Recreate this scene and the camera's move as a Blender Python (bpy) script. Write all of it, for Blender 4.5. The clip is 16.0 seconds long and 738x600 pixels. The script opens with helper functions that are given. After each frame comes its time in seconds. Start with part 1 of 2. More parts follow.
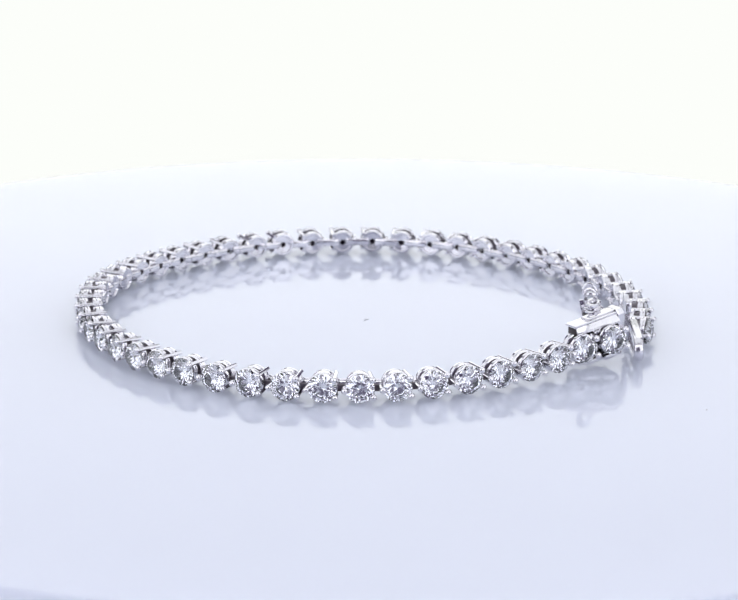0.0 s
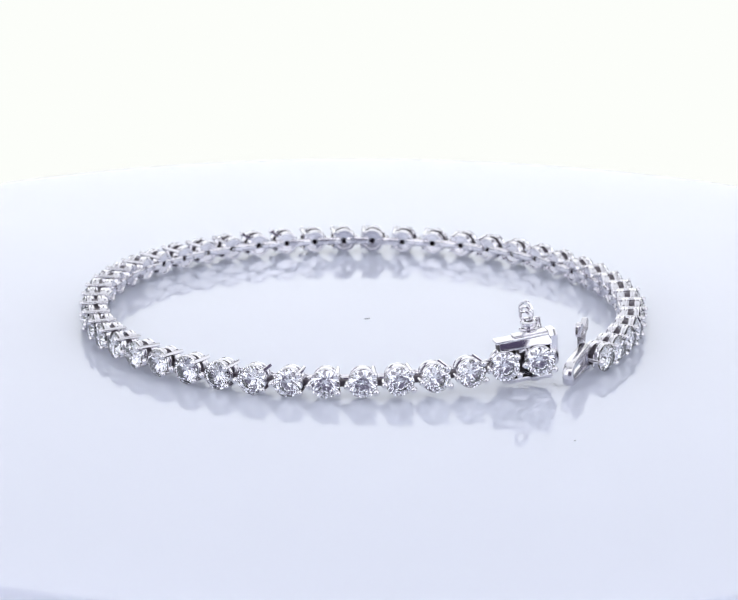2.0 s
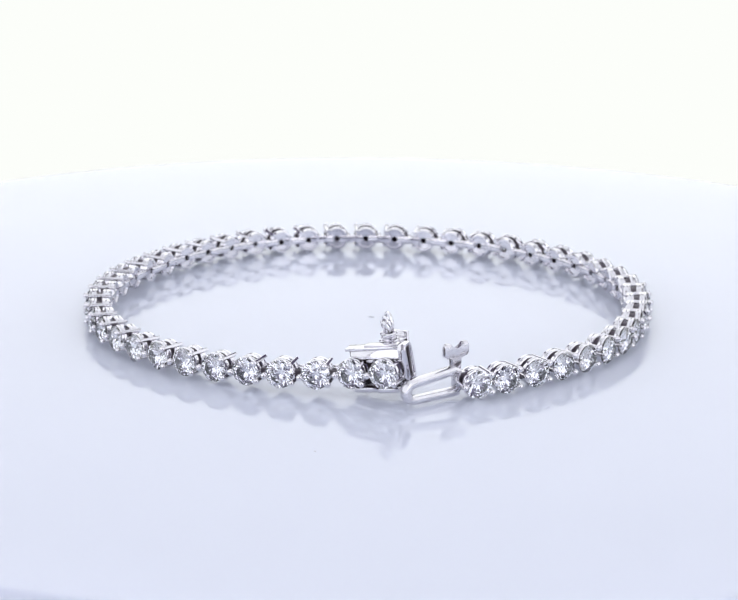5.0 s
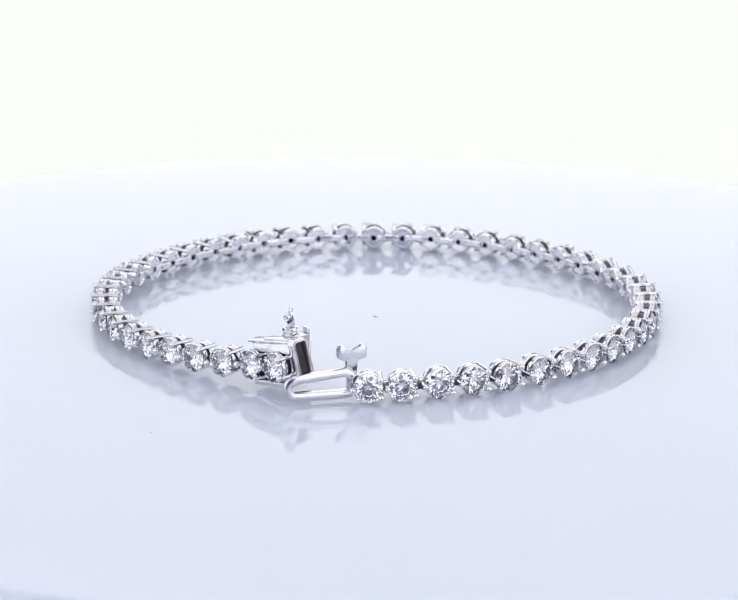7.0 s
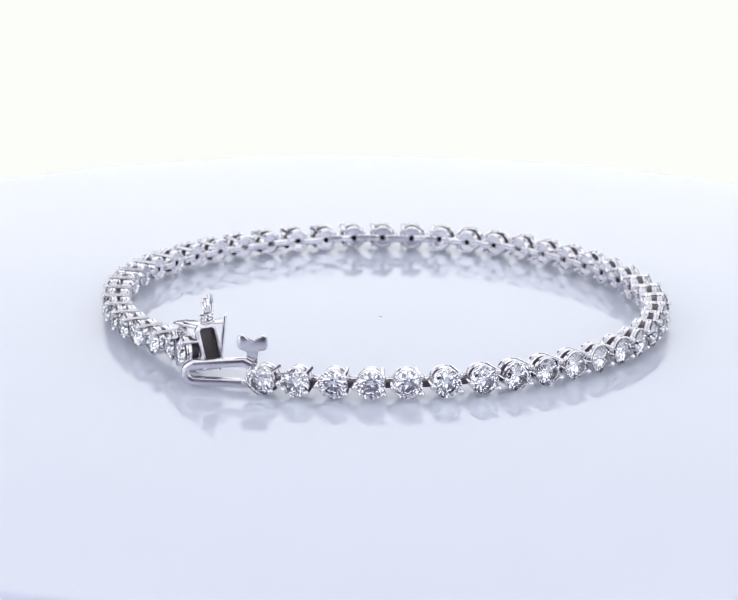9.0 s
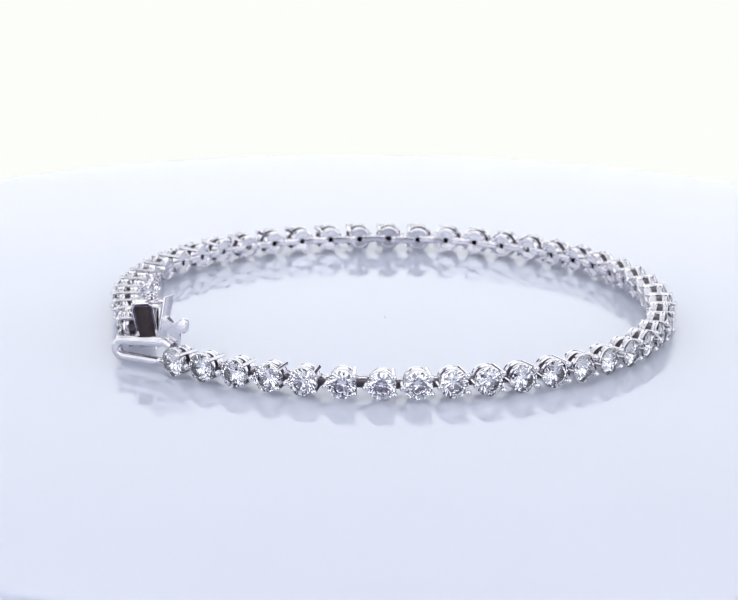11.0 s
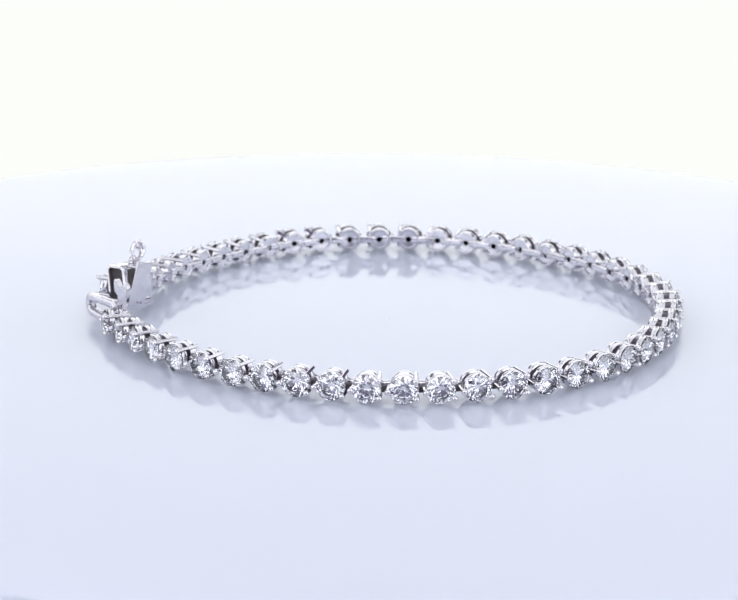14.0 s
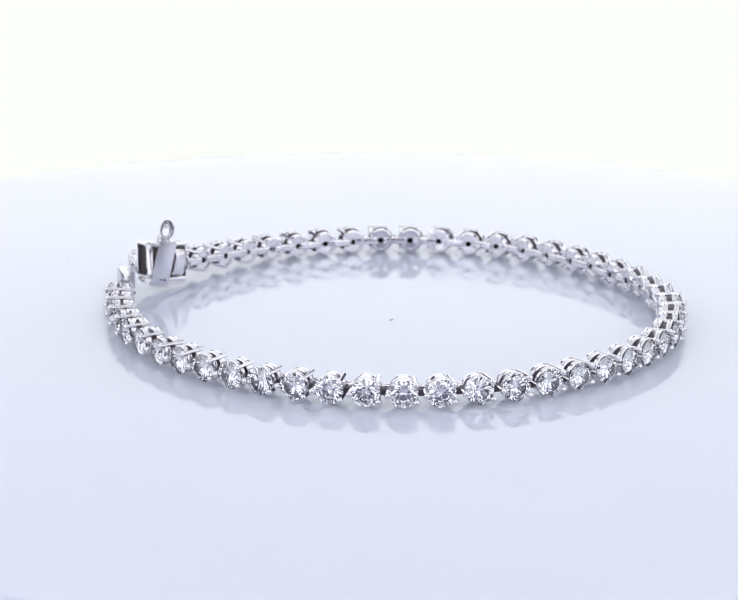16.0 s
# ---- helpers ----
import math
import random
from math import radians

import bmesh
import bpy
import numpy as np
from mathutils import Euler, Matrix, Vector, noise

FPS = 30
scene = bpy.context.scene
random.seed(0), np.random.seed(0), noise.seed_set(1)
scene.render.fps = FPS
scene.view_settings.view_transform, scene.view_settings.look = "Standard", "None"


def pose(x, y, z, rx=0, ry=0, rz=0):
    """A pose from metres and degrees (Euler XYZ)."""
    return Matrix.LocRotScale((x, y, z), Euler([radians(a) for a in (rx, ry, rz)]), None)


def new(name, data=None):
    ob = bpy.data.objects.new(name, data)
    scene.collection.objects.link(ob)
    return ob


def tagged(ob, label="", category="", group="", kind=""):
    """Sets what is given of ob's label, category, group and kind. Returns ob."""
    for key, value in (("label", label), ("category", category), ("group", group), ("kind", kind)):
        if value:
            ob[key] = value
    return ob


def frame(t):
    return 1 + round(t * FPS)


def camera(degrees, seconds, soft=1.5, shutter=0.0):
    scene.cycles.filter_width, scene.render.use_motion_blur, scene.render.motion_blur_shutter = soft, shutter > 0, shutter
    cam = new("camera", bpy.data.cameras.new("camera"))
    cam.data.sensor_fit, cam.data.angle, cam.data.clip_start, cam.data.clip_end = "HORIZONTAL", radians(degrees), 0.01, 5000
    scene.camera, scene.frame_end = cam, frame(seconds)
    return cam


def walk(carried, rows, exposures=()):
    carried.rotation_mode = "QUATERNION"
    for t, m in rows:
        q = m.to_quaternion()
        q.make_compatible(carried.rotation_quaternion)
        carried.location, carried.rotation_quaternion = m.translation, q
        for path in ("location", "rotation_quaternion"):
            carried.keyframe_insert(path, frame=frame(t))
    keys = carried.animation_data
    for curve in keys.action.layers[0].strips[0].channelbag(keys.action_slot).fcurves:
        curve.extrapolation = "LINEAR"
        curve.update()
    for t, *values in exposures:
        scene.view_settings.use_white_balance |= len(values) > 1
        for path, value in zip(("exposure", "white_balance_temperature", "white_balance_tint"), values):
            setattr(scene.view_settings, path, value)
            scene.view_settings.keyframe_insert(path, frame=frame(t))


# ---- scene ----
# ---- camera: it stands still while the turntable goes round ----
MM = 0.001
cam = camera(16.829, 16.0, soft=1.4)
EYE = pose(0, -260 * MM, 75.2 * MM, 90 - 15.667, 0, 0.2345) @ pose(0, 0, 0, 0, 0, 0.3063)
cam.data.dof.use_dof, cam.data.dof.focus_distance, cam.data.dof.aperture_fstop = True, 0.245, 95.0
walk(cam, [(0.0, EYE), (16.0, EYE)])
TURN = -10.6154  # degrees a second, seen from above

# ---- light: a glowing white tent, brightest behind and above ----
world = bpy.data.worlds.new("world")
scene.world = world
world.use_nodes = True
world.node_tree.nodes["Background"].inputs[0].default_value = (0.80, 0.88, 1.0, 1)
world.node_tree.nodes["Background"].inputs[1].default_value = 0.05
scene.view_settings.exposure = 0.0


# ---- materials ----
def material(name):
    m = bpy.data.materials.new(name)
    m.use_nodes = True
    nt = m.node_tree
    return m, nt, nt.nodes["Principled BSDF"]


def node(nt, kind, **values):
    n = nt.nodes.new(kind)
    for key, value in values.items():
        n.inputs[key.replace("_", " ")].default_value = value
    return n


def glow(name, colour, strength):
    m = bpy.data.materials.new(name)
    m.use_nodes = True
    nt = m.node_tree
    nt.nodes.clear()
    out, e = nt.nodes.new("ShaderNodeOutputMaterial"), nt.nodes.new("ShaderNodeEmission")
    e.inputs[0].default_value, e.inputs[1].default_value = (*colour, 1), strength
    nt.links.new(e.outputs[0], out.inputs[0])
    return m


def make_gold():
    m, nt, p = material("white_gold")
    p.inputs["Metallic"].default_value = 1.0
    co = nt.nodes.new("ShaderNodeTexCoord")
    fine = node(nt, "ShaderNodeTexNoise", Scale=2600.0, Detail=4.0)
    broad = node(nt, "ShaderNodeTexNoise", Scale=500.0, Detail=3.0)
    for n in (fine, broad):
        nt.links.new(co.outputs["Object"], n.inputs["Vector"])
    rough = node(nt, "ShaderNodeMapRange", From_Min=0.3, From_Max=0.7, To_Min=0.08, To_Max=0.17)
    nt.links.new(broad.outputs[0], rough.inputs["Value"])
    nt.links.new(rough.outputs[0], p.inputs["Roughness"])
    ramp = nt.nodes.new("ShaderNodeValToRGB")
    ramp.color_ramp.elements[0].color = (0.66, 0.65, 0.68, 1)
    ramp.color_ramp.elements[1].color = (0.84, 0.83, 0.86, 1)
    nt.links.new(broad.outputs[0], ramp.inputs[0])
    nt.links.new(ramp.outputs[0], p.inputs["Base Color"])
    bump = node(nt, "ShaderNodeBump", Strength=0.02, Distance=0.00004)
    nt.links.new(fine.outputs[0], bump.inputs["Height"])
    nt.links.new(bump.outputs[0], p.inputs["Normal"])
    return m


def make_diamond():
    """Clear, strongly bending stone."""
    m = bpy.data.materials.new("diamond")
    m.use_nodes = True
    nt = m.node_tree
    nt.nodes.clear()
    out, g = nt.nodes.new("ShaderNodeOutputMaterial"), nt.nodes.new("ShaderNodeBsdfGlass")
    g.inputs["Color"].default_value = (0.985, 0.988, 1.0, 1)
    g.inputs["Roughness"].default_value = 0.0
    g.inputs["IOR"].default_value = 2.42
    nt.links.new(g.outputs[0], out.inputs[0])
    return m


def make_pavilion():
    """The rear facets, which throw all light back as a polished diamond's do."""
    m, nt, p = material("diamond_pavilion")
    p.inputs["Metallic"].default_value = 1.0
    p.inputs["Roughness"].default_value = 0.02
    p.inputs["Base Color"].default_value = (0.975, 0.975, 0.985, 1)
    return m


def make_acrylic():
    m, nt, p = material("glossy_acrylic")
    co = nt.nodes.new("ShaderNodeTexCoord")
    broad = node(nt, "ShaderNodeTexNoise", Scale=28.0, Detail=3.0)
    fine = node(nt, "ShaderNodeTexNoise", Scale=900.0, Detail=4.0)
    for n in (broad, fine):
        nt.links.new(co.outputs["Object"], n.inputs["Vector"])
    ramp = nt.nodes.new("ShaderNodeValToRGB")
    ramp.color_ramp.elements[0].color = (0.62, 0.65, 0.755, 1)
    ramp.color_ramp.elements[1].color = (0.64, 0.67, 0.775, 1)
    nt.links.new(broad.outputs[0], ramp.inputs[0])
    nt.links.new(ramp.outputs[0], p.inputs["Base Color"])
    rough = node(nt, "ShaderNodeMapRange", From_Min=0.3, From_Max=0.7, To_Min=0.0, To_Max=0.012)
    nt.links.new(fine.outputs[0], rough.inputs["Value"])
    nt.links.new(rough.outputs[0], p.inputs["Roughness"])
    p.inputs["IOR"].default_value = 1.55
    p.inputs["Subsurface Weight"].default_value = 1.0
    p.inputs["Subsurface Radius"].default_value = (1.0, 1.0, 1.0)
    p.inputs["Subsurface Scale"].default_value = 0.009
    p.subsurface_method = "BURLEY"
    return m


def make_plain(name, dark, light, roughness, scale):
    m, nt, p = material(name)
    co = nt.nodes.new("ShaderNodeTexCoord")
    n = node(nt, "ShaderNodeTexNoise", Scale=scale, Detail=5.0)
    nt.links.new(co.outputs["Object"], n.inputs["Vector"])
    ramp = nt.nodes.new("ShaderNodeValToRGB")
    ramp.color_ramp.elements[0].color, ramp.color_ramp.elements[1].color = (*dark, 1), (*light, 1)
    nt.links.new(n.outputs[0], ramp.inputs[0])
    nt.links.new(ramp.outputs[0], p.inputs["Base Color"])
    p.inputs["Roughness"].default_value = roughness
    return m


GOLD = make_gold()
DIAMOND = make_diamond()
PAVILION = make_pavilion()
ACRYLIC = make_acrylic()
PAPER = make_plain("white_paper", (0.78, 0.78, 0.77), (0.83, 0.83, 0.82), 0.8, 60.0)
TENT = make_plain("white_tent_cloth", (0.74, 0.75, 0.78), (0.82, 0.83, 0.86), 0.85, 150.0)
GREY = make_plain("grey_table_cloth", (0.20, 0.18, 0.24), (0.26, 0.24, 0.30), 0.9, 200.0)
CLOTH = make_plain("grey_cloth", (0.09, 0.07, 0.13), (0.125, 0.10, 0.18), 0.9, 200.0)
# Shade in and between the links, put into a dark violet colour.
GAP_SHADE = make_plain("gap_shade", (0.055, 0.045, 0.06), (0.15, 0.125, 0.155), 0.4, 1500.0)
# Near-black that paints the shade inside the clasp box.
INNER_SHADE = make_plain("box_inner_shade", (0.022, 0.016, 0.02), (0.07, 0.052, 0.055), 0.38, 1500.0)
SATIN = make_plain("satin_metal", (0.15, 0.13, 0.17), (0.32, 0.295, 0.35), 0.36, 1800.0)
SATIN.node_tree.nodes["Principled BSDF"].inputs["Metallic"].default_value = 1.0
BRUSHED = make_plain("brushed_white_gold", (0.60, 0.59, 0.63), (0.80, 0.79, 0.82), 0.19, 1400.0)
BRUSHED.node_tree.nodes["Principled BSDF"].inputs["Metallic"].default_value = 1.0
DUST = make_plain("grey_dust", (0.42, 0.42, 0.45), (0.6, 0.6, 0.64), 0.9, 4000.0)
# The backdrop is no lamp; its overexposed white is set as emission.
BACK_GLOW = glow("glowing_white_backdrop", (0.975, 0.992, 0.957), 1.0)
TOP_GLOW = glow("lit_tent_roof", (0.92, 0.94, 1.0), 1.15)
REAR_FILL = glow("rear_fill_glow", (0.965, 0.985, 1.0), 1.43)
SIDE_GLOW = glow("lit_tent_side", (0.92, 0.94, 1.0), 1.3)
FRONT_GLOW = glow("lit_tent_front", (0.91, 0.925, 1.0), 1.75)


# ---- mesh helpers, all in millimetres ----
def finish(bm, name, mat, angle=35.0):
    """The bmesh as a mesh, scaled to metres, smooth but for its sharp edges."""
    bmesh.ops.recalc_face_normals(bm, faces=bm.faces)
    bmesh.ops.scale(bm, vec=(MM, MM, MM), verts=bm.verts)
    limit = radians(angle)
    for f in bm.faces:
        f.smooth = angle > 0
    for e in bm.edges:
        e.smooth = len(e.link_faces) == 2 and e.calc_face_angle(0.0) < limit
    me = bpy.data.meshes.new(name)
    bm.to_mesh(me)
    bm.free()
    me.materials.append(mat)
    return me


def part(name, bm, mat, parent=None, label="", angle=35.0, m=None):
    data = bm if isinstance(bm, bpy.types.Mesh) else finish(bm, name, mat, angle)
    ob = new(name, data)
    ob.parent = parent
    if m is not None:
        ob.matrix_basis = m
    if label:
        tagged(ob, label)
    return ob


def mm_pose(x, y, z, rx=0, ry=0, rz=0):
    return pose(x * MM, y * MM, z * MM, rx, ry, rz)


def add_box(bm, x0, x1, y0, y1, z0, z1, bevel=0.1, segments=2):
    made = bmesh.ops.create_cube(bm, size=1.0)["verts"]
    bmesh.ops.scale(bm, vec=(x1 - x0, y1 - y0, z1 - z0), verts=made)
    bmesh.ops.translate(bm, vec=((x0 + x1) / 2, (y0 + y1) / 2, (z0 + z1) / 2), verts=made)
    if bevel:
        edges = {e for v in made for e in v.link_edges}
        bmesh.ops.bevel(bm, geom=list(edges), offset=bevel, segments=segments, affect="EDGES", profile=0.5)


def add_sweep(bm, path, half_w, half_h, closed=False, sides=8, power=2.0, across=(0, 1, 0)):
    """A bar swept along a path in a plane whose normal is across; its section is a (super)ellipse, half_w along across."""
    n, rings, across = len(path), [], Vector(across)
    pts = [Vector(p) for p in path]
    for i, p in enumerate(pts):
        a = pts[(i - 1) % n] if closed or i > 0 else pts[i]
        b = pts[(i + 1) % n] if closed or i < n - 1 else pts[i]
        side = (b - a).normalized().cross(across)
        ring = []
        for k in range(sides):
            t = 2 * math.pi * (k + 0.5) / sides
            c, s = math.cos(t), math.sin(t)
            c, s = math.copysign(abs(c) ** (2 / power), c), math.copysign(abs(s) ** (2 / power), s)
            ring.append(bm.verts.new(p + across * (c * half_w) + side * (s * half_h)))
        rings.append(ring)
    for i in range(n if closed else n - 1):
        r0, r1 = rings[i], rings[(i + 1) % n]
        for k in range(sides):
            bm.faces.new((r0[k], r0[(k + 1) % sides], r1[(k + 1) % sides], r1[k]))
    if not closed:
        bm.faces.new(rings[0])
        bm.faces.new(list(reversed(rings[-1])))


def add_ball(bm, centre, r, flat=(1, 1, 1), u=10, v=7):
    made = bmesh.ops.create_uvsphere(bm, u_segments=u, v_segments=v, radius=r)["verts"]
    bmesh.ops.scale(bm, vec=flat, verts=made)
    bmesh.ops.translate(bm, vec=centre, verts=made)


def add_band(bm, profile, turns=40, axis_y=0.0):
    """A ring about the y axis; profile: (radius, y) corners of its section, closed."""
    grid = []
    for i in range(turns):
        t = 2 * math.pi * i / turns
        grid.append([bm.verts.new((r * math.cos(t), y + axis_y, r * math.sin(t))) for r, y in profile])
    n = len(profile)
    for i in range(turns):
        a, b = grid[i], grid[(i + 1) % turns]
        for k in range(n):
            bm.faces.new((a[k], a[(k + 1) % n], b[(k + 1) % n], b[k]))


def add_plate(bm, outline, y0, y1, bevel=0.08):
    """A flat plate with an outline in x and z, from y0 to y1."""
    front = [bm.verts.new((x, y0, z)) for x, z in outline]
    back = [bm.verts.new((x, y1, z)) for x, z in outline]
    n = len(outline)
    faces = [bm.faces.new(front), bm.faces.new(list(reversed(back)))]
    for k in range(n):
        bm.faces.new((front[k], back[k], back[(k + 1) % n], front[(k + 1) % n]))
    rims = [e for f in faces for e in f.edges]
    bmesh.ops.bevel(bm, geom=rims, offset=bevel, segments=2, affect="EDGES", profile=0.5)


# ---- the setting: turntable, sweep and tent ----
def rounded_disc(radius, thick, fillet, steps=7, turns=192):
    bm = bmesh.new()
    profile = [(radius - fillet + fillet * math.sin(t), -fillet + fillet * math.cos(t))
               for t in (math.pi / 2 * i / steps for i in range(steps + 1))]
    profile += [(radius, -thick + 0.6), (radius - 0.6, -thick)]
    rings = [[bm.verts.new((r * math.cos(a), r * math.sin(a), z)) for a in (2 * math.pi * k / turns for k in range(turns))]
             for r, z in profile]
    for r0, r1 in zip(rings, rings[1:]):
        for k in range(turns):
            bm.faces.new((r0[k], r1[k], r1[(k + 1) % turns], r0[(k + 1) % turns]))
    bm.faces.new(rings[0])
    bm.faces.new(list(reversed(rings[-1])))
    return bm


turntable = new("turntable")
tagged(turntable, "round glossy white acrylic turntable disc with a rounded rim", "turntable")
part("disc", rounded_disc(83.5, 12.0, 1.0), ACRYLIC, turntable, angle=40)
foot = bmesh.new()
bmesh.ops.create_cone(foot, cap_ends=True, segments=64, radius1=52, radius2=48, depth=34)
bmesh.ops.translate(foot, vec=(0, 0, -29), verts=foot.verts)
part("pedestal", foot, PAPER, turntable, "white round pedestal under the disc")


def backdrop_sweep():
    """A sheet that emits its own white: floor, a long curve and an upright wall, with some thickness."""
    bm = bmesh.new()
    line = [(140.0, -46.0), (230.0, -46.0)]
    line += [(230 + 150 * math.sin(t), 104 - 150 * math.cos(t)) for t in (math.pi / 2 * i / 12 for i in range(1, 13))]
    line += [(380.0, 560.0)]
    outer = [(y + 4, z - 4) for y, z in line]
    loops = [[bm.verts.new((x, y, z)) for y, z in line + list(reversed(outer))] for x in (-190, 190)]
    n = len(loops[0])
    for k in range(n):
        bm.faces.new((loops[0][k], loops[0][(k + 1) % n], loops[1][(k + 1) % n], loops[1][k]))
    bm.faces.new(loops[0])
    bm.faces.new(list(reversed(loops[1])))
    return bm


tagged(part("backdrop", backdrop_sweep(), BACK_GLOW, label="seamless white backdrop sweep that glows by itself to look brightly lit"), kind="structure", category="backdrop")


def slab(name, x0, x1, y0, y1, z0, z1, mat, label, category):
    bm = bmesh.new()
    add_box(bm, x0, x1, y0, y1, z0, z1, 0)
    return tagged(part(name, bm, mat, label=label, angle=0), kind="structure", category=category)


slab("floor", -400, 400, -620, 380, -62, -52, GREY, "grey cloth tabletop under the turntable", "table")
slab("wall_north", -406, 406, 388, 394, -56, 566, CLOTH, "dark cloth wall behind the backdrop", "wall")
slab("ceiling", -400, 400, -330, 380, 566, 572, TENT, "white cloth roof of the light tent between its lamps", "tent")
slab("wall_west", -412, -406, -330, 380, -46, 566, TENT, "white cloth side of the light tent behind its lamps", "tent")
slab("wall_east", 406, 412, -330, 380, -46, 566, TENT, "white cloth side of the light tent behind its lamps", "tent")


def panel_lamp(x0, x1, y0, y1, z0, z1, mat):
    bm = bmesh.new()
    add_box(bm, x0, x1, y0, y1, z0, z1, 1.5)
    return tagged(part("panel_lamp", bm, mat), "long glowing white panel lamp of the unseen light tent", "lamp", "lamps of the light tent")


for x in (-152, 152):
    panel_lamp(x - 147, x + 147, -250, 340, 554, 565.9, TOP_GLOW)
for x in (-405.9, 399.9):
    for y in (-165, 170):
        panel_lamp(x, x + 6, y - 160, y + 160, -30, 480, SIDE_GLOW)
for x in (-260, 260):
    panel_lamp(x - 132, x + 132, -342, -334, -30, 460, FRONT_GLOW)
panel_lamp(-128.2, 128.2, -342.2, -334.2, 190, 450, FRONT_GLOW)
# Unseen panel before the backdrop, added to brighten what the disc mirrors.
panel_lamp(-190, 190, 338, 344, 10, 552, REAR_FILL)
slab("wall_south", -406, 406, -630, -620, -56, 566, CLOTH, "dark cloth wall behind the camera", "wall")
slab("ceiling_south", -406, 406, -620, -330, 560, 566, CLOTH, "dark cloth roof above the camera", "ceiling")
slab("wall_south_west", -406, -400, -620, -330, -56, 560, CLOTH, "dark cloth wall beside the camera", "wall")
slab("wall_south_east", 400, 406, -620, -330, -56, 560, CLOTH, "dark cloth wall beside the camera", "wall")


# ---- the bracelet ----
def brilliant(r=1.6, table=0.57, crown=0.30, deep=0.86):
    """A round brilliant: table towards -y, girdle at y = 0, with its star, kite, half and pavilion facets."""
    bm = bmesh.new()

    def corner(radius, eighths, y):
        a = math.pi / 4 * eighths
        return bm.verts.new((r * radius * math.cos(a), r * y, r * radius * math.sin(a)))

    inner = math.cos(math.pi / 8)
    star_y = -crown + (crown - 0.025) * (0.80 * inner - table) / (1 - table)
    low_y = deep - (deep - 0.025) * 0.24 * inner
    tables = [corner(table, k, -crown) for k in range(8)]
    stars = [corner(0.80, k + 0.5, star_y) for k in range(8)]
    upper = [corner(1.0, k / 2, -0.025) for k in range(16)]
    lower = [corner(1.0, k / 2, 0.025) for k in range(16)]
    lows = [corner(0.24, k + 0.5, low_y) for k in range(8)]
    culet = bm.verts.new((0, r * deep, 0))
    bm.faces.new(tables)
    for k in range(8):
        g, h, n, m = 2 * k, 2 * k + 1, (2 * k + 2) % 16, (k + 1) % 8
        bm.faces.new((tables[k], stars[k], tables[m]))
        bm.faces.new((tables[k], stars[k - 1], upper[g], stars[k]))
        bm.faces.new((stars[k], upper[g], upper[h]))
        bm.faces.new((stars[k], upper[h], upper[n]))
        bm.faces.new((lows[k], lower[g], lower[h]))
        bm.faces.new((lows[k], lower[h], lower[n]))
        bm.faces.new((culet, lows[k - 1], lower[g], lows[k]))
    for k in range(16):
        bm.faces.new((upper[k], lower[k], lower[(k + 1) % 16], upper[(k + 1) % 16]))
    return bm


def basket():
    """The two broad galleries of a link: a seat ring under the stone and a rear ring, half closed at the back."""
    bm = bmesh.new()
    add_band(bm, [(1.26, 0.34), (1.36, 0.30), (1.44, 0.36), (1.46, 0.47), (1.40, 0.55), (1.40, 0.61), (1.46, 0.69), (1.44, 0.82), (1.36, 0.89), (1.14, 0.89), (1.12, 0.54)], turns=44)
    add_band(bm, [(0.32, 1.98), (0.96, 1.94), (1.02, 1.50), (1.24, 1.44), (1.35, 1.50), (1.38, 1.64), (1.32, 1.74), (1.32, 1.82), (1.38, 1.92), (1.35, 2.18), (1.24, 2.30), (1.00, 2.30), (0.92, 2.14), (0.32, 2.10)], turns=40)
    return bm


def cup():
    """The tapered wall behind the stone, recessed between the galleries; its dark colour paints the shade there."""
    bm = bmesh.new()
    add_band(bm, [(1.10, 0.60), (1.20, 0.58), (0.98, 1.2), (0.92, 1.9), (0.74, 1.9), (0.70, 1.5), (0.80, 1.1)], turns=28)
    return bm


def hinge():
    """The flat plate that reaches from the rear ring into the next one, with its rolled knuckle."""
    bm = bmesh.new()
    add_box(bm, 0.42, 3.2, 2.04, 2.44, -0.42, 0.44, 0.2, 3)
    add_box(bm, 1.15, 2.4, 1.66, 2.14, -0.5, 0.3, 0.18, 2)
    return bm


def prong(rise=0.0):
    """A claw bar along y at the origin, its round head over the stone's edge; it leans in to the rear ring and sideways by rise."""
    bm = bmesh.new()
    lean = 0.12 - 0.3 * rise
    path = [(-lean, 2.5, rise), (-lean, 2.4, rise), (0.02, 0.3, 0.1 * rise), (0, -0.02, 0), (0, -0.2, 0)]
    add_sweep(bm, path, 0.19, 0.2, sides=10, power=3.4, across=(0, 0, 1))
    add_ball(bm, (0.0, -0.24, 0), 0.34, (1.0, 0.9, 1.0), 14, 10)
    return bm


# A block added between two links; its darkness stands for the gap's shade.
def gap_filler():
    bm = bmesh.new()
    add_box(bm, 1.0, 2.6, 1.2, 1.8, -0.6, 0.1, 0.14)
    return bm


STONES = [finish(brilliant(1.44, t, c, d), "diamond", DIAMOND, angle=0)
          for t, c, d in ((0.57, 0.30, 0.86), (0.55, 0.31, 0.855), (0.59, 0.285, 0.87), (0.56, 0.32, 0.85))]
for stone in STONES:
    stone.materials.append(PAVILION)
    for facet in stone.polygons:
        facet.material_index = int(facet.center.y > 0.1 * MM)
BASKET_MESH = finish(basket(), "link", GOLD)
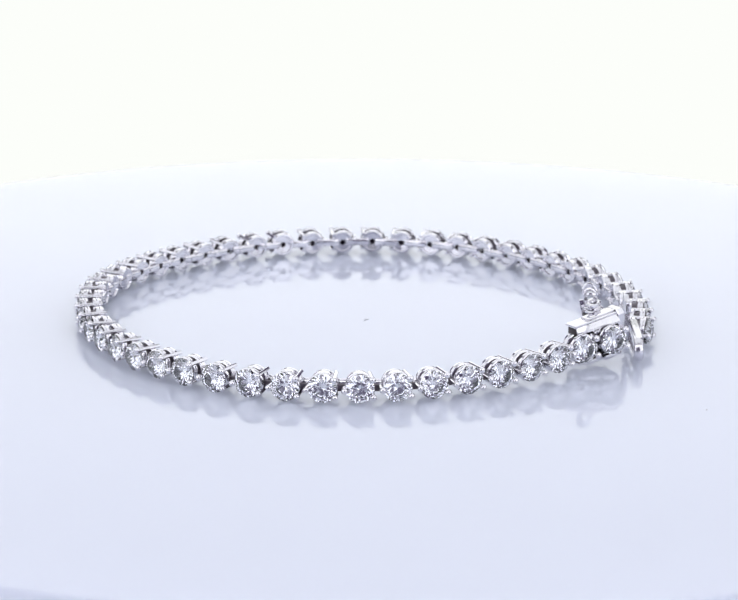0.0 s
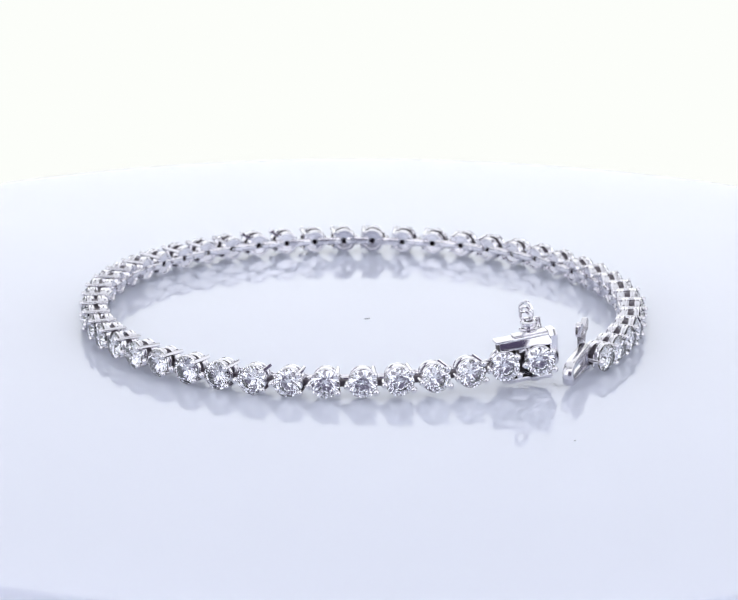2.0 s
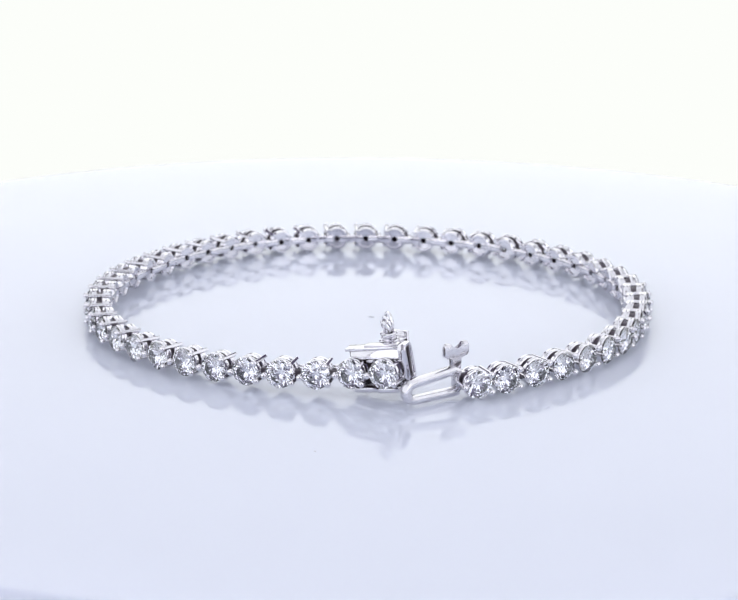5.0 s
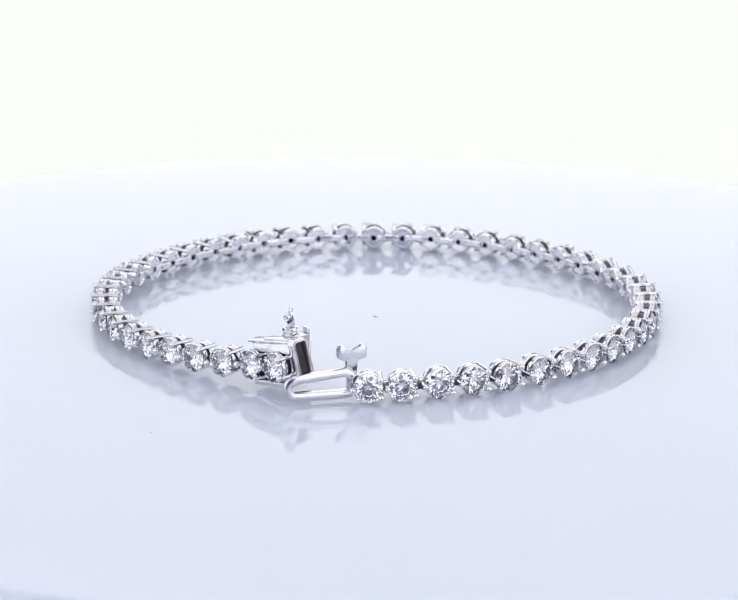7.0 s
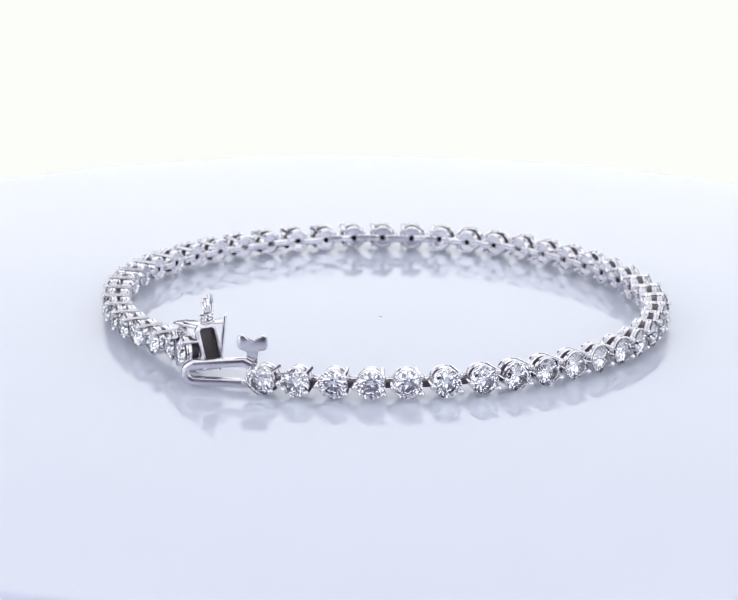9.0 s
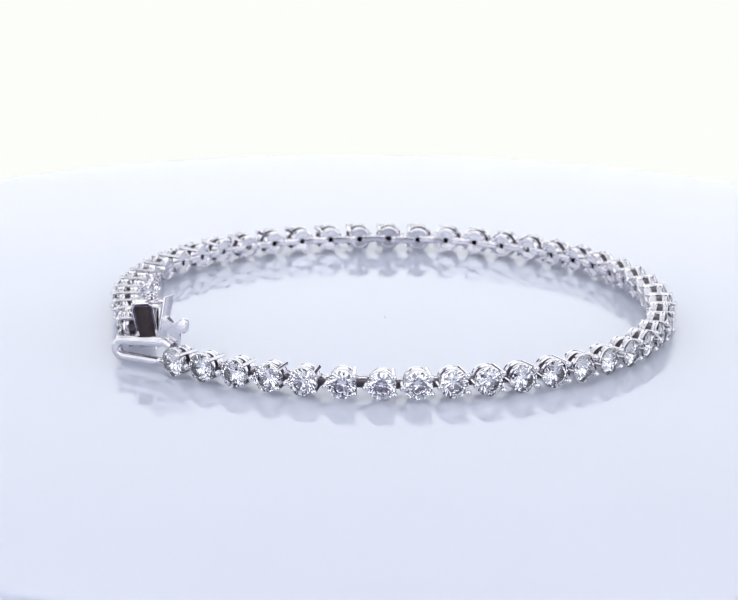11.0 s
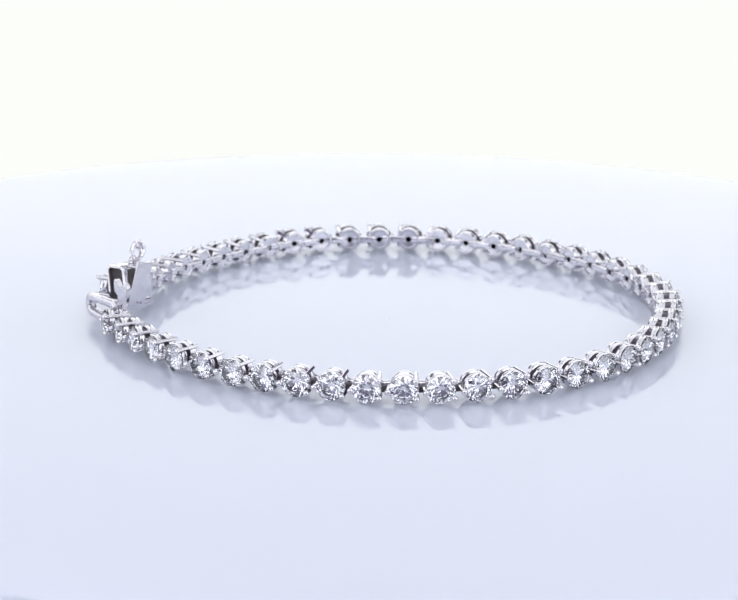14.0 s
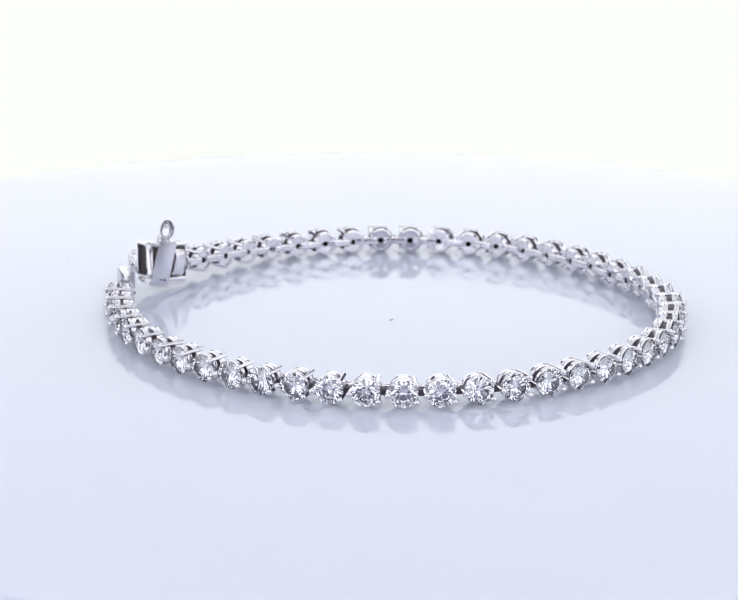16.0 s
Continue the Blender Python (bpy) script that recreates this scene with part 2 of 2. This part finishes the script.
HINGE_MESH = finish(hinge(), "hinge", GOLD)
CUP_MESH = finish(cup(), "cup", GAP_SHADE)
PRONGS = {a: finish(prong(rise), "prong", GOLD) for a, rise in ((184, 0.0), (40, 0.05), (-32, 0.0))}
GAP_FILLER_MESH = finish(gap_filler(), "gap_filler", GAP_SHADE)

bracelet = new("tennis_bracelet")
tagged(bracelet, "white gold tennis bracelet of round diamonds with its clasp open", "bracelet")
CENTRE = Vector((-2.3, 0.6))
RADIUS = (30.35, 0.05, -0.10, 0.06, -0.05, 0.15, 0.05, 0.16, -0.24)
WAVES = ((math.cos, 1), (math.sin, 1), (math.cos, 2), (math.sin, 2), (math.cos, 3), (math.sin, 3), (math.cos, 4), (math.sin, 4))


def ring_radius(a):
    return RADIUS[0] + sum(c * f(k * a) for c, (f, k) in zip(RADIUS[1:], WAVES))


def ring_point(a):
    return CENTRE + Vector((math.cos(a), math.sin(a))) * ring_radius(a)


def even_angles(first, last, count):
    """Angles at even steps of length along the ring."""
    fine = [first + (last - first) * i / 4000 for i in range(4001)]
    run = [0.0]
    for a, b in zip(fine, fine[1:]):
        run.append(run[-1] + (ring_point(b) - ring_point(a)).length)
    return list(np.interp([run[-1] * i / (count - 1) for i in range(count)], run, fine))


def setting(m, with_hinge=True):
    """One link of the bracelet at the pose m: cup, hinge, three claws and a stone."""
    link = part("link", BASKET_MESH, GOLD, bracelet, m=m)
    part("diamond", random.choice(STONES), DIAMOND, link, "round brilliant-cut clear diamond", m=mm_pose(0, 0.10, 0) @ pose(0, 0, 0, 0, random.uniform(0, 360), 0))
    part("cup", CUP_MESH, GAP_SHADE, link, "seat behind the stone, coloured dark for the shade in the recess")
    for a in (184, 40, -32):
        part("prong", PRONGS[a], GOLD, link, m=pose(0, 0, 0, 0, -a, 0) @ mm_pose(1.53, 0, 0))
    if with_hinge:
        part("hinge", HINGE_MESH, GOLD, link)
        part("gap_filler", GAP_FILLER_MESH, GAP_SHADE, link, "added dark block between two links, standing for the shade in the gap")
    return link


LINKS = 48
LIFT = {47: (0.6, -6), 46: (0.4, -4), 45: (0.25, -3), 44: (0.12, -2), 43: (0.04, -1)}
for i, a in enumerate(even_angles(radians(-16.4), radians(312.6), LINKS)):
    a -= radians(0.9) * math.exp(-((i - 13) / 10) ** 2)
    a += radians(np.interp(i, (0, 1, 4, 6, 10, 12, 15, 18, 36, 39, 44, 47), (-0.8, -1.5, -1.3, -0.3, -0.6, -0.7, -0.6, 0, 0, 0.6, 0.6, 0.3)))
    p, ahead = ring_point(a), ring_point(a + 0.01) - ring_point(a - 0.01)
    lift, pitch = LIFT.get(i, (0, 0))
    p = p + (p - CENTRE).normalized() * ({0: 1.25, 1: 0.6, 2: 0.2}.get(i, 0) - np.interp(i, (17, 22, 28, 33), (0, 0.35, 0.3, 0)))
    yaw = math.degrees(math.atan2(ahead.y, ahead.x)) + random.uniform(-2.5, 2.5)
    setting(mm_pose(p.x, p.y, 1.54 + lift, random.uniform(-2, 2), pitch, yaw))


# ---- the open clasp: box with two stones, safety loop, spring tongue with its thumb tab ----
BOX = mm_pose(21.5, -15.95, 3.05, 0, -8, 35.5)
box = bmesh.new()
add_box(box, -2.9, 2.85, -1.3, 0.4, 1.93, 2.22, 0.1)
add_box(box, -1.0, 2.5, -1.0, 0.2, 2.18, 2.42, 0.1)
add_box(box, -2.6, 2.6, -1.6, 0.3, -2.3, -1.95, 0.1)
add_box(box, -2.6, 2.2, -0.8, 0.25, -2.1, -1.5, 0.12)
add_box(box, -0.75, 0.1, -1.75, -1.1, 0.75, 1.05, 0.1)
add_box(box, -2.2, 0.0, -2.3, -0.9, -2.2, -1.7, 0.12)
add_box(box, 0.15, 2.3, -2.6, -0.9, -2.25, -1.75, 0.12)
add_sweep(box, [(2.95, y, z) for y, z in ((-1.4, -1.0), (-1.4, 1.9), (-1.1, 2.25), (0.15, 2.25), (0.45, 1.9), (0.45, -1.0), (0.15, -1.3), (-1.1, -1.3))],
          0.42, 0.2, closed=True, power=3, across=(1, 0, 0))
for v in box.verts:
    v.co.y -= 0.17 * (v.co.z - 0.6)
clasp_box = part("clasp_box", box, GOLD, bracelet, "polished white gold box of the open clasp", m=BOX)
for x, y in ((-2.45, -2.3), (1.05, -2.75)):
    setting(BOX @ mm_pose(x, y, -0.2, 0, 3, -8) @ Matrix.Diagonal((1.02, 1.02, 1.02, 1)), with_hinge=False)
# Blocks added inside the box; their dark colour stands for its inner shade.
inside = bmesh.new()
add_box(inside, -2.6, 2.4, -0.9, 0.22, -1.6, 1.9, 0.05)
add_box(inside, 2.3, 2.85, -1.2, 0.25, -1.1, 2.0, 0.04)
for v in inside.verts:
    v.co.y -= 0.17 * (v.co.z - 0.6)
part("box_shade_fill", inside, INNER_SHADE, clasp_box, "dark filling of the clasp box, standing for the shade inside it")
band = bmesh.new()
add_box(band, -2.5, 2.7, -1.5, -1.25, 1.05, 2.0, 0.1)
for v in band.verts:
    v.co.y += 0.27 * (v.co.z - 1.5) - 0.10 * v.co.x + 0.02
part("front_band", band, GOLD, clasp_box, "polished band over the two stones of the box")
rod = bmesh.new()
add_sweep(rod, [(x, 0.55, -1.75) for x in (-2.3, -2.2, 0.0, 3.0, 3.1)], 0.36, 0.36, sides=14)
part("hinge_rod", rod, GOLD, clasp_box, "round hinge rod along the foot of the box")
lock = bmesh.new()
add_plate(lock, [(0.85, -2.3), (2.9, -2.4), (2.4, 2.95), (0.5, 2.95)], 1.45, 1.75, 0.08)
add_box(lock, 0.5, 2.3, 0.2, 1.7, 2.2, 2.46, 0.1)
for v in lock.verts:
    v.co.y -= 0.16 * (2.9 - v.co.z) if v.co.y > 1.3 else 0.0
bmesh.ops.rotate(lock, cent=(2.6, 1.0, 0), matrix=Matrix.Rotation(radians(-30), 3, "Z"), verts=[v for v in lock.verts if v.co.y > 0.9 or v.co.z < 1.5])
lock_plate = part("lock_plate", lock, BRUSHED, clasp_box)
stamp = bmesh.new()
for x, z in ((1.35, -1.55), (1.75, -1.5), (1.55, -1.1)):
    add_box(stamp, x - 0.12, x + 0.12, 1.0, 1.06, z - 0.16, z + 0.16, 0.02)
bmesh.ops.rotate(stamp, cent=(2.6, 1.0, 0), matrix=Matrix.Rotation(radians(-30), 3, "Z"), verts=stamp.verts)
part("hallmark", stamp, SATIN, lock_plate, "small stamped hallmark bars")
bulge = bmesh.new()
add_box(bulge, -1.75, 0.1, 0.2, 1.5, -1.3, 1.7, 0.55, 4)
part("box_back", bulge, GOLD, clasp_box, "rounded polished back of the clasp box")
loop = bmesh.new()
for z, w in ((2.4, 0.82), (2.75, 0.55), (3.1, 0.64)):
    ring = [(1.15 + w * math.cos(t), 0.40 + 0.42 * math.sin(t), z + 0.12 * math.sin(t)) for t in (2 * math.pi * k / 20 for k in range(20))]
    add_sweep(loop, ring, 0.2, 0.27, closed=True, sides=8, across=(0, 0, 1))
turned = Matrix.Rotation(radians(-42), 3, "Z")
for k, (w, h, lean) in enumerate(((0.66, 0.98, 0.0), (0.60, 0.80, 0.22), (0.56, 0.62, 0.42))):
    first = len(loop.verts)
    ring = [(w * math.cos(t), 0.0, h * math.sin(t)) for t in (2 * math.pi * q / 28 for q in range(28))]
    add_sweep(loop, ring, 0.17, 0.18, closed=True, sides=8)
    loop.verts.ensure_lookup_table()
    made = loop.verts[first:]
    bmesh.ops.rotate(loop, cent=(0, 0, 0), matrix=turned @ Matrix.Rotation(lean, 3, "X"), verts=made)
    bmesh.ops.translate(loop, vec=(1.15 - 0.12 * k, 0.85 - 0.2 * k, 3.1 + h), verts=made)
part("safety_loop", loop, GOLD, clasp_box, "ribbed wire safety loop standing up")

TONGUE = mm_pose(26.45, -13.45, 0.2, 0, 0, 91)
hair = bmesh.new()
bend = [(-2.25 - 0.86 * math.cos(t), 0, 1.42 + 0.86 * math.sin(t)) for t in (math.pi / 2 * (1 - k / 7) for k in range(15))]
add_sweep(hair, [(3.3, 0, 2.35), (2.7, 0, 2.72)] + bend + [(2.6, 0, 0.52), (3.2, 0, 0.60)], 0.52, 0.46, sides=12, power=3.2)
add_box(hair, 2.9, 4.4, -0.3, 0.6, 0.5, 2.4, 0.15)
tongue = part("tongue", hair, BRUSHED, bracelet, "white gold hairpin spring tongue outside the box", m=TONGUE)
tab = bmesh.new()
outline = [(-0.5, 1.6), (-0.45, 3.55)]
outline += [(-1.05 + 0.46 * math.cos(t), 4.05 + 0.46 * math.sin(t)) for t in (radians(-95 - 20 * k) for k in range(5))]
outline += [(-1.05 + 0.46 * math.cos(t), 4.65 + 0.46 * math.sin(t)) for t in (radians(180 - 22 * k) for k in range(7))]
outline += [(-0.3, 4.5), (0.0, 4.38)]
outline += [(-x, z) for x, z in reversed(outline[:-1])]
add_plate(tab, outline, -0.28, 0.28, 0.1)
part("thumb_tab", tab, BRUSHED, tongue, "small bow-shaped thumb tab standing up", m=mm_pose(3.45, 0.55, 0.2))


# ---- dust on the disc ----
def speck(x, y, length, width, turn):
    bm = bmesh.new()
    add_ball(bm, (0, 0, 0.04), 1.0, (length / 2, width / 2, 0.05), 8, 5)
    bmesh.ops.rotate(bm, cent=(0, 0, 0), matrix=Matrix.Rotation(radians(turn), 3, "Z"), verts=bm.verts)
    bmesh.ops.translate(bm, vec=(x, y, 0), verts=bm.verts)
    return tagged(part("dust_speck", bm, DUST), "tiny grey speck of dust on the disc", "dust", "dust on the disc")


SPECKS = [speck(31.7, -31.0, 0.26, 0.18, 20), speck(-1.38, 0.05, 0.8, 0.05, 40)]


WOBBLE = pose(0, 0, 0, -0.29, 0, 0)  # the disc sits a little askew on its axis


def motions():
    for thing in (turntable, bracelet, *SPECKS):
        walk(thing, [(t, pose(0, 0, 0, 0, 0, TURN * t) @ WOBBLE) for t in range(17)])


motions()
